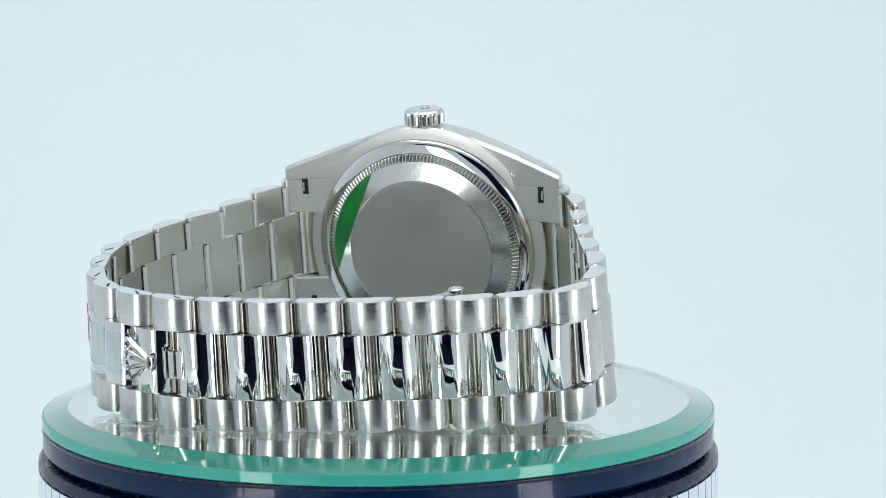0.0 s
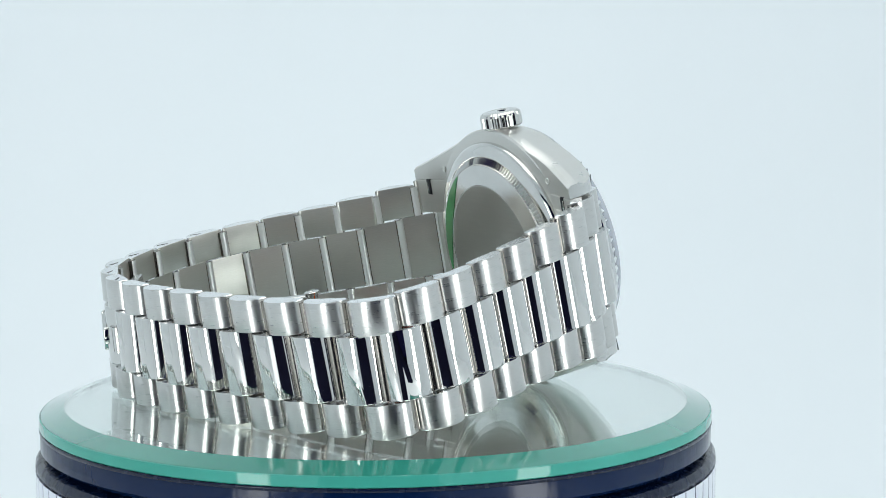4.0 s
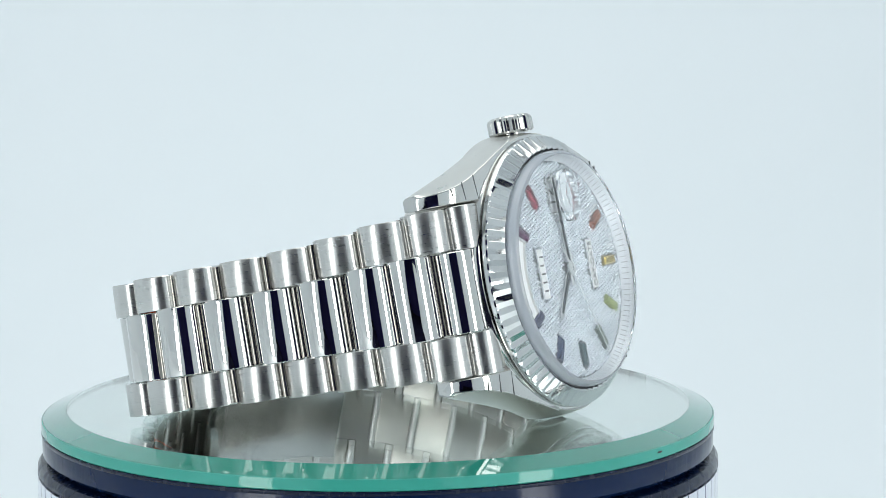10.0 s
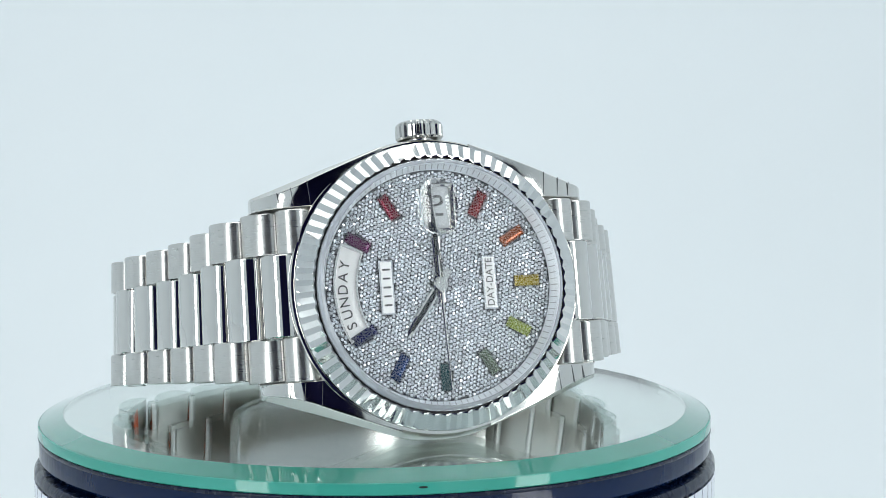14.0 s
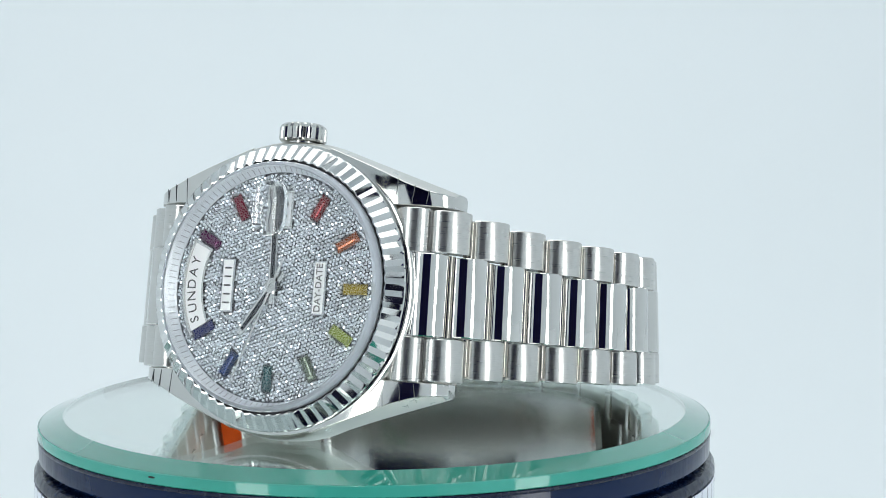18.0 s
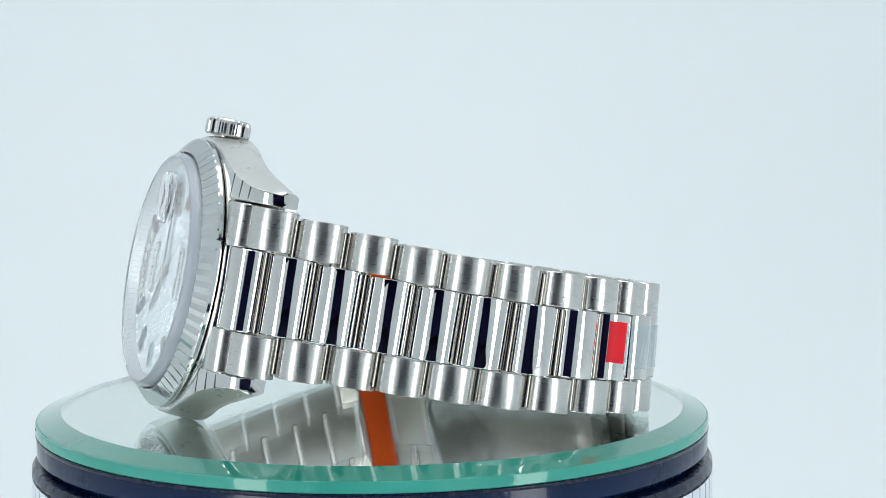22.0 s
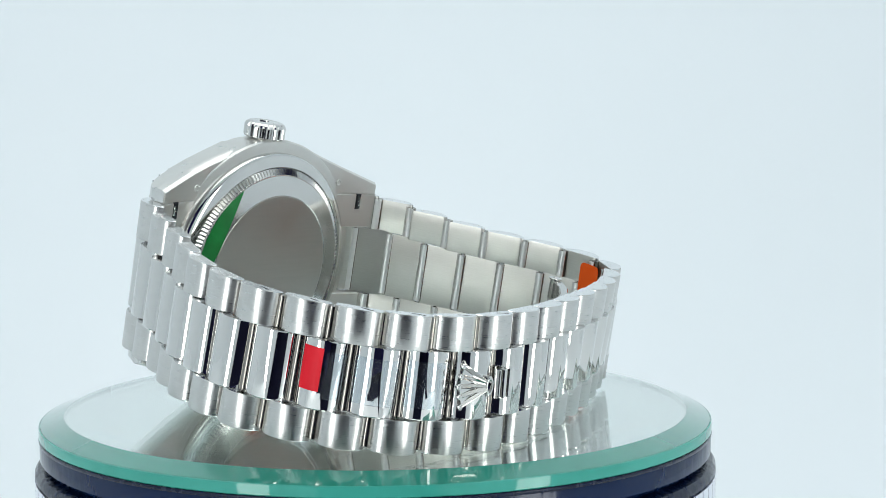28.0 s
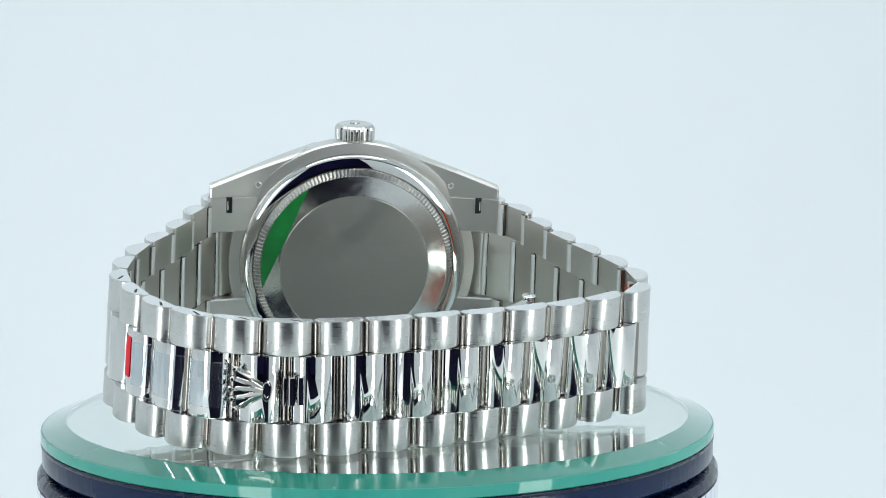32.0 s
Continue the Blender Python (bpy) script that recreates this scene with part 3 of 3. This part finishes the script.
    for i in range(120):
        a = 2 * math.pi * i / 120
        c, s = math.cos(a), math.sin(a)
        loft(bm, [[(r * c - o * s, r * s + o * c, h) for o, r, h in ((-0.05, 14.25, DIAL + 0.46), (0.05, 14.25, DIAL + 0.46), (0.05, 14.25, DIAL + 0.50), (-0.05, 14.25, DIAL + 0.50))],
                  [(r * c - o * s, r * s + o * c, h) for o, r, h in ((-0.05, 14.8, DIAL + 1.12), (0.05, 14.8, DIAL + 1.12), (0.05, 14.8, DIAL + 1.16), (-0.05, 14.8, DIAL + 1.16))]])
    part("engraving", bm, flange_print, flange, smooth=0)
    # pointers
    def pointer(name, length, tail, w0, w1, h, ang):
        bm = bmesh.new()
        prof = [(-tail, w0 * 0.8), (0, w0), (length * 0.55, (w0 + w1) / 2 + 0.08), (length - 0.4, w1), (length, w1 * 0.4)]
        rings = [[(-w, y, 0), (0, y, 0.05), (w, y, 0), (0, y, -0.1)] for y, w in prof]
        loft(bm, rings)
        ob = part(name, bm, polished, dial, smooth=10)
        ob.matrix_local = mm(0, 0, h, -ang)
        bm = bmesh.new()
        loft(bm, [[(-w * k, y, 0.03), (w * k, y, 0.03), (w * k, y, 0.065), (-w * k, y, 0.065)] for y, w, k in ((prof[1][0] + 1.0, w0, 0.58), (length * 0.55, prof[2][1], 0.58), (length - 0.7, w1, 0.55))])
        part("hand_face", bm, hand_dark, ob, "dark polished face", smooth=0)
        return ob
    pointer("hour_hand", 7.4, 2.2, 0.52, 0.42, DIAL + 0.5, 216)
    pointer("minute_hand", 12.6, 2.2, 0.48, 0.34, DIAL + 0.68, -1.8)
    bm = bmesh.new()
    loft(bm, [[(-w, y, 0), (0, y, 0.06), (w, y, 0), (0, y, -0.06)] for y, w in ((-3.6, 0.2), (-1.2, 0.18), (0, 0.17), (12.9, 0.1))])
    lathe(bm, [(0.9, -0.2), (0.9, 0.05), (0.7, 0.14), (0.3, 0.16), (0.25, 0.05)], 32)
    sec = part("seconds_hand", bm, polished, dial, "thin seconds hand with a round hub", smooth=15)
    sec.matrix_local = mm(0, 0, DIAL + 0.85, -193)
    return dial, sec


def build_back():
    bm = bmesh.new()
    lathe(bm, [(17.0, 0.3), (17.0, -0.5), (16.85, -0.9), (16.5, -1.2), (15.9, -1.45), (15.15, -1.55), (15.05, -1.45), (15.0, -1.2), (10, -1.2)], 128)
    part("back_ring", bm, polished, watch, "polished rounded ring round the case back")
    bm = bmesh.new()
    seg = 160 * 4
    rings = []
    for r, h, k in ((14.98, -1.2, 0), (14.95, -1.62, 0.42), (14.1, -2.1, 0.42), (14.02, -2.05, 0), (10.5, -2.05, 0), (0.05, -2.05, 0)):
        ring = []
        for i in range(seg):
            up = k * (0.0, 0.5, 1.0, 0.5)[i % 4]
            a = 2 * math.pi * i / seg
            ring.append((r * math.cos(a), r * math.sin(a), h + up))
        rings.append(ring)
    loft(bm, rings)
    back = part("case_back", bm, ring_back, watch, "fluted-edge brushed case back", smooth=20)
    bm = bmesh.new()
    prof = [(13.95, -1.98), (13.93, -2.12), (11.2, -2.58), (11.1, -2.5), (11.1, -1.98)]
    lathe(bm, prof + [prof[0]], 128, caps=False)
    bmesh.ops.remove_doubles(bm, verts=bm.verts, dist=1e-8)
    part("back_cone", bm, ring_back, back, "bright conical ring of the case back", smooth=20)
    bm = bmesh.new()
    lathe(bm, [(11.1, -2.1), (11.08, -2.56), (11.0, -2.6), (10.8, -2.6), (0.05, -2.6)], 96)
    part("back_disc", bm, brushed_back, back, "plain grey brushed disc", smooth=20)
    # green sticker: circular segment
    p, q = (7.14, 11.96), (13.57, -3.14)
    r = 13.93
    a0, a1 = math.atan2(p[1], p[0]), math.atan2(q[1], q[0])
    rim = [(r * math.cos(a0 + (a1 - a0) * i / 24), r * math.sin(a0 + (a1 - a0) * i / 24)) for i in range(25)]
    bm = bmesh.new()
    def skin(x, y):
        return -2.14 - 0.46 * (13.93 - min(13.93, max(11.2, math.hypot(x, y)))) / 2.73
    inner = [(p[0] + (q[0] - p[0]) * i / 24, p[1] + (q[1] - p[1]) * i / 24) for i in range(25)]
    rings = []
    for a, c in zip(rim, inner):
        ring = []
        for k in range(7):
            x, y = a[0] + (c[0] - a[0]) * k / 6, a[1] + (c[1] - a[1]) * k / 6
            ring.append((x, y, skin(x, y) - 0.06))
        ring += [(x, y, z + 0.04) for x, y, z in ring[::-1]]
        rings.append(ring)
    loft(bm, rings)
    bmesh.ops.remove_doubles(bm, verts=bm.verts, dist=1e-7)
    part("sticker", bm, green_film, back, "shiny green sticker segment", smooth=30)


def build_crown():
    bm = bmesh.new()
    teeth = 22
    rings = []
    for w, r, k in ((17.9, 1.7, 0), (18.55, 1.75, 0), (18.6, 2.75, 0.05), (18.85, 3.0, 0.26), (20.25, 3.0, 0.26), (20.6, 2.85, 0.14), (20.85, 2.5, 0), (20.95, 1.9, 0), (20.9, 1.7, 0), (20.95, 0.1, 0)):
        ring = []
        for i in range(teeth * 4):
            a = 2 * math.pi * i / (teeth * 4)
            rr = r - k * (0.0, 0.12, 0.9, 0.12)[i % 4]
            ring.append((rr * math.cos(a), w, 2.6 + rr * math.sin(a)))
        rings.append(ring)
    loft(bm, rings)
    crown = part("crown", bm, ring_back, watch, "knurled winding crown", smooth=12)
    bm = bmesh.new()
    for i in range(5):
        a = math.radians(-50 + 25 * i)
        loft(bm, [[(0.9 * math.sin(a) * f + o * math.cos(a), h, 2.1 + 1.5 * math.cos(a) * f - o * math.sin(a)) for f, o in ((0.3, -0.08), (1, -0.1), (1, 0.1), (0.3, 0.08))] for h in (20.9, 21.05)])
    part("relief", bm, polished, crown)


# Outer line of the bracelet: apex of each outer link, from the lug at 12 round the clasp to the lug at 6.
APEX = [(-21.9, 1.4), (-25.6, -3.1), (-27.6, -9.0), (-29.7, -14.7), (-32.0, -20.5), (-34.4, -26.4), (-35.9, -32.7), (-34.4, -39.3), (-28.5, -43.4),
        (-22.8, -46.4), (-17.1, -48.8), (-11.1, -50.7), (-5.1, -52.3), (1.1, -53.8), (7.4, -54.7), (13.9, -55.0), (20.3, -53.7), (26.0, -50.8),
        (30.2, -45.9), (33.2, -39.9), (35.0, -33.4), (34.7, -26.8), (33.0, -20.5), (30.3, -15.0), (27.4, -9.8), (25.0, -4.1), (22.3, 1.4)]
RISE = 2.25
CURVE = 1.16


def half_width(n):
    return float(np.interp(n, [-54, -38, -17, -5, 0], [8.25, 8.4, 8.85, 9.6, 10.25]))


def lean(p):
    swing = 0.007 * p[0] * float(np.interp(p[1], [-40, -30], [1, 0]))
    return swing + float(np.interp(p[1], [-56, -52, -46, -41, -34, -16, -10, -4, 0], [0.42, 0.28, -0.05, -0.26, -0.32, -0.42, -0.26, -0.1, -0.06]))


def twist(p):
    gate = float(np.interp(p[1], [-40, -28], [1, 0]))
    side = float(np.interp(p[1], [-44, -38, -31, -25, -16, -6, 3], [0, 2.0, 2.4, 1.3, 1.2, 0.9, 0] if p[0] > 0 else [0, 2.2, 3.4, 2.0, 1.9, 1.3, 0]))
    return 0.3 + side + gate * float(np.interp(p[0], [-34, -26, -20, -14, -8, -2, 4, 11, 22, 33, 36], [0.2, -0.6, -0.5, 0.7, 1.9, 3.1, 3.8, 5.0, 5.2, 2.8, 1.0]))


def seat(p, a, b):
    """Pose of a link: x along the bracelet, y across it, z outwards; its apex at p, its neighbours a and b."""
    t = Vector((b[0] - a[0], 0, b[1] - a[1])).normalized()
    y = Vector((0, 1, 0))
    z = t.cross(y).normalized()
    if z.dot(Vector((p[0], 0, p[1] + 22))) < 0:
        z = -z
    x = y.cross(z)
    o = Vector((p[0], 0, p[1])) - z * RISE
    m = Matrix(((x.x, y.x, z.x, o.x * MM), (x.y, y.y, z.y, lean(p) * MM), (x.z, y.z, z.z, o.z * MM), (0, 0, 0, 1)))
    # the lower run stands more upright than the case: turned about its upper edge
    h = half_width(p[1]) * MM
    return pose(0, 0, 0, 1.0) @ m @ pose(0, h, 0, -twist(p)) @ pose(0, -h, 0)


def d_profile(chord, rise, low, curve, k=16):
    pts = [(chord / 2 * math.cos(math.pi * i / k), rise * math.sin(math.pi * i / k) ** curve) for i in range(k + 1)]
    low_edge = [(chord / 2 - 0.02, low + 0.34), (chord / 2 - 0.1, low + 0.14), (chord / 2 - 0.24, low + 0.04), (chord / 2 - 0.42, low), (chord / 2 - 0.6, low)]
    return pts + [(-x, z) for x, z in low_edge] + low_edge[::-1]


SIT = random.Random(11)


def bar(name, m, chord, rise, w0, w1, mat, low=-0.22, cham=0.12, parent=None, curve=0.98):
    bm = bmesh.new()
    prof = d_profile(chord, rise, low, curve)
    f = 1 - 2 * cham / chord
    rings = []
    for y, s in ((w0, f), (w0 + cham, 1), (w1 - cham, 1), (w1, f)):
        rings.append([(x * s, y, (z - 0.6) * s + 0.6) for x, z in prof])
    loft(bm, rings)
    ob = part(name, bm, mat, parent or watch, smooth=30, under=inner_brushed, ends=end_satin)
    # every link sits a little differently on its pins
    ob.matrix_local = m @ pose(0, 0, 0, SIT.uniform(-0.25, 0.25), SIT.uniform(-1.2, 1.2), 0)
    return ob


def build_bracelet():
    last = len(APEX) - 1
    centre = []
    for i, p in enumerate(APEX):
        a, b = APEX[max(0, i - 1)], APEX[min(last, i + 1)]
        m = seat(p, a, b)
        hw = half_width(p[1])
        cw = hw * 0.5
        chord = 5.9
        for s in (1, -1):
            lo, hi = sorted((s * (cw + 0.04), s * hw))
            bar("side_link" if 0 < i < last else "end_link", m, chord, RISE, lo, hi, brushed)
        if 15 <= i <= 20:
            # no hole is cut: a dark block paints the slot's shade
            bm = bmesh.new()
            loft(bm, [[(0.1, y, 0.55), (0.45, y, 0.45), (1.75, y, 1.15), (1.5, y, 1.4)] for y in (hw - 0.3, hw + 0.012)])
            slot = part("pin_hole_shade", bm, dark_gap, watch, "small pin slot, its shade painted as a dark block", smooth=0)
            slot.matrix_local = m
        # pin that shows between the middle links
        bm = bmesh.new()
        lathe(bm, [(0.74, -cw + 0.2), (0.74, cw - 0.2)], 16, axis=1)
        # shade of the gap painted outside, brightness painted underneath
        pin = part("link_pin", bm, pin_shaded, watch, under=pin_lit)
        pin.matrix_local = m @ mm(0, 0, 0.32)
        if i < last:
            q = APEX[i + 1]
            c = ((p[0] + q[0]) / 2, (p[1] + q[1]) / 2)
            mc = seat(c, p, q)
            push = 0.12 if i in (0, last - 1) else 0.22
            mc = mc @ mm(0, 0, push)
            ob = bar("centre_link", mc, 5.92, RISE + 0.05, -cw + 0.03, cw - 0.03, polished, curve=CURVE)
            centre.append((ob, mc, cw))
            bm = bmesh.new()
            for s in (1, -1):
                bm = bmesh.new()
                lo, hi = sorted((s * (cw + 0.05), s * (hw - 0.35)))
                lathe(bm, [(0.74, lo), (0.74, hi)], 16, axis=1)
                # same split: shaded colour outwards, lit colour inwards
                pin = part("link_pin", bm, pin_shaded, watch, under=pin_lit)
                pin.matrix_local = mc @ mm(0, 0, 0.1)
    # short pieces that meet the case
    for s in (-1, 1):
        p, a, b = (s * 18.1, 5.0), (s * 15.7, 6.2), (s * 20.3, 3.3)
        m = seat(p, a, b)
        for k in (1, -1):
            lo, hi = sorted((k * 5.05, k * 10.4))
            bar("end_link", m, 4.4, 2.0, lo, hi, brushed, low=-2.6)
        p2, a2, b2 = (s * 20.0, 4.1), (s * 17.7, 5.6), (s * 22.0, 2.2)
        bar("end_link", seat(p2, a2, b2), 5.2, 2.25, -4.98, 4.98, polished, low=-1.2)
        for k in (1, -1):
            bm = bmesh.new()
            y0, y1 = sorted((k * 5.2, k * 10.5))
            loft(bm, [[(u, y0 + b, z), (u, y1 - b, z), (u, y1, z + 0.2), (u, y1, z + 1.6), (u, y0, z + 1.6), (u, y0, z + 0.2)] for u, z, b in ((s * 14.2, -0.2, 0.2), (s * 18.0, -0.93, 0.2), (s * 21.5, -1.72, 0.2), (s * 21.7, -1.6, 0.3))])
            blk = part("end_block", bm, satin, watch, smooth=25)
            # solid dark block painted as the shade inside the spring bar slot
            bm = bmesh.new()
            x0, x1 = sorted((s * 18.1, s * 19.05))
            y0, y1 = sorted((k * 8.1, k * 10.47))
            box(bm, x0, x1, y0, y1, -1.2, -0.5, 0.12)
            part("spring_bar_slot_shade", bm, dark_gap, blk, "slot for the spring bar, its shade painted as a dark block")
            bm = bmesh.new()
            y0, y1 = sorted((k * 8.6, k * 9.9))
            lathe(bm, [(0.1, y0), (0.17, y0 + 0.1), (0.17, y1), (0.1, y1 + 0.05)], 12, centre=(s * 18.75, -1.12), axis=1)
            part("spring_bar", bm, polished, blk, "bright end of the spring bar")
    return centre


def build_clasp(centre):
    # folding blade inside the clasp
    bm = bmesh.new()
    run = [Vector(q) for q in ((-18.9, -38.8), (-18.2, -39.9), (-16.0, -42.4), (-12.5, -45.0), (-8.0, -47.2), (-2.0, -49.4), (5.0, -51.0), (12.0, -51.4), (18.0, -50.3), (22.5, -47.6))]
    rings = []
    for i, q in enumerate(run):
        d = (run[min(i + 1, len(run) - 1)] - run[max(i - 1, 0)]).normalized()
        e = Vector((-d.y, d.x))
        drop = 1.2 if i == 0 else 0.0
        section = [(-0.6, -6.0 + drop), (-0.45, -6.2 + drop), (0.45, -6.2 + drop), (0.6, -6.0 + drop), (0.6, 7.45 - drop), (0.45, 7.62 - drop), (-0.45, 7.62 - drop), (-0.6, 7.45 - drop)]
        rings.append([(q.x + e.x * k, y, q.y + e.y * k) for k, y in section])
    loft(bm, rings)
    blade = part("clasp_blade", bm, blade_steel, watch, "polished folding clasp blade inside the bracelet", smooth=40)
    bm = bmesh.new()
    lathe(bm, [(0.7, 5.0), (0.7, 7.7), (0.95, 7.74), (0.95, 7.86), (0.8, 7.95), (0.5, 7.97), (0.42, 7.85)], 20, centre=(-18.4, -39.2), axis=1)
    part("clasp_pin", bm, polished, blade)
    # emblem on the clasp link: five plain rods with beads over an oval foot
    ob, m, cw = centre[15]
    z = RISE + 0.05
    bm = bmesh.new()
    ends = []
    sgn = 1 if (m.to_3x3() @ Vector((1, 0, 0))).x > 0 else -1
    for i in range(5):
        y = (i - 2) * 1.22
        x = 2.5 - 0.28 * abs(i - 2)
        ends.append((x, y))
        a = Vector((-1.9, y * 0.22, z + 0.1))
        b = Vector((x, y, z - 0.35))
        d = (b - a).normalized()
        side = Vector((0, 0, 1)).cross(d).normalized()
        loft(bm, [[tuple(Vector((sgn * c.x, c.y, c.z))) for c in (q - side * r, q + Vector((0, 0, 0.45)), q + side * r, q - Vector((0, 0, 0.5)))] for q, r in ((a, 0.26), (b, 0.3))])
    # solid fan below the rods
    loft(bm, [[(sgn * x, y, zz) for x, y in [(-2.2, -0.5)] + [(ex - 0.1, ey * 0.98) for ex, ey in ends] + [(-2.2, 0.5)]] for zz in (z - 0.9, z - 0.3)])
    for x, y in ends:
        rings = []
        for j in range(1, 6):
            t = math.pi * j / 6
            rings.append([(sgn * (x + 0.25) + 0.42 * math.sin(t) * math.cos(q * math.pi / 5), y + 0.42 * math.sin(t) * math.sin(q * math.pi / 5), z - 0.2 - 0.42 * math.cos(t)) for q in range(10)])
        loft(bm, rings)
    for h0, h1, ra, rb in ((z - 0.2, z + 0.5, 0.62, 1.2),):
        rings = []
        for h, k in ((h0, 1.0), (h1 - 0.1, 1.0), (h1, 0.9), (h1, 0.68), (h1 - 0.4, 0.6)):
            rings.append([(sgn * -2.35 + ra * k * math.cos(2 * math.pi * q / 20), rb * k * math.sin(2 * math.pi * q / 20), h) for q in range(20)])
        loft(bm, rings)
    e = part("clasp_emblem", bm, polished, watch, "raised fan-shaped emblem with five beads", smooth=40)
    e.matrix_local = m @ mm(sgn * 0.9, 0, 0.1) @ Matrix.Diagonal((0.86, 1, 1, 1))
    ob, m, cw = centre[14]
    bm = bmesh.new()
    for x0, x1, h in ((-0.9, -0.15, 0.25), (0.15, 0.9, 0.25), (1.2, 1.6, 0.1)):
        box(bm, x0 * sgn if sgn > 0 else -x1, x1 * sgn if sgn > 0 else -x0, -1.75, 1.75, z - 0.6, z + h, 0.1)
    hook = part("clasp_catch", bm, polished, watch, "small raised clasp catch", smooth=25)
    hook.matrix_local = m @ mm(sgn * 2.2, 0, -0.1)


def wrap(name, m, y0, y1, a0, a1, mat, label, lift=0.05, chord=5.92):
    """A thin strip laid over the rounded face of a middle link, between two angles of its arc."""
    bm = bmesh.new()
    rings = []
    for i in range(9):
        t = math.radians(a0 + (a1 - a0) * i / 8)
        x, h = chord / 2 * math.cos(t), (RISE + 0.05) * math.sin(t) ** CURVE
        n = Vector((math.cos(t) / chord * 2, 0, math.sin(t) / RISE)).normalized()
        q = [(x + n.x * k, h + n.z * k) for k in (lift * 0.2, lift)]
        rings.append([(q[0][0], y0, q[0][1]), (q[0][0], y1, q[0][1]), (q[1][0], y1, q[1][1]), (q[1][0], y0, q[1][1])])
    loft(bm, rings)
    ob = part(name, bm, mat, watch, label)
    ob.matrix_local = m
    return ob


def build_tapes(centre):
    m = centre[18][1]
    wrap("red_tape", m, -1.95, 3.2, 84, 138, red_tape, "short strip of bright red tape", 0.10)
    for i, (a0, a1) in ((18, (15, 78)), (17, (15, 165)), (16, (15, 165))):
        film = wrap("protective_film", centre[i][1], -2.7, 2.8, a0, a1, film_mat, "clear plastic protective film", 0.09)
        film.visible_shadow = False
    m, p = centre[6][1], APEX[6]
    bm = bmesh.new()
    hw = half_width(p[1])
    top = hw - 0.9
    loft(bm, [[(-1.9, -hw + 0.3, z), (1.9, -hw + 0.3, z), (1.9, top - 0.7, z), (1.7, top - 0.2, z), (1.3, top, z), (-1.3, top, z), (-1.7, top - 0.2, z), (-1.9, top - 0.7, z)] for z in (-0.72, -0.63)])
    tape = part("orange_tape", bm, orange_tape, watch, "strip of orange tape inside the bracelet", smooth=0)
    tape.matrix_local = m


build_case()
build_bezel()
build_crystal()
dial, seconds = build_dial()
build_back()
build_crown()
centre_links = build_bracelet()
build_clasp(centre_links)
build_tapes(centre_links)


def motions():
    turn = [(t, pose(0, 0, 0, 0, 0, TURN_RATE * t)) for t in range(33)]
    walk(plate, turn)
    walk(watch, [(t, m @ AXES) for t, m in turn])
    walk(seconds, [(t, pose(0, 0, (DIAL + 0.85) * MM, 0, 0, -(193 + 6 * (t - 16.5)))) for t in range(0, 33, 4)])


motions()
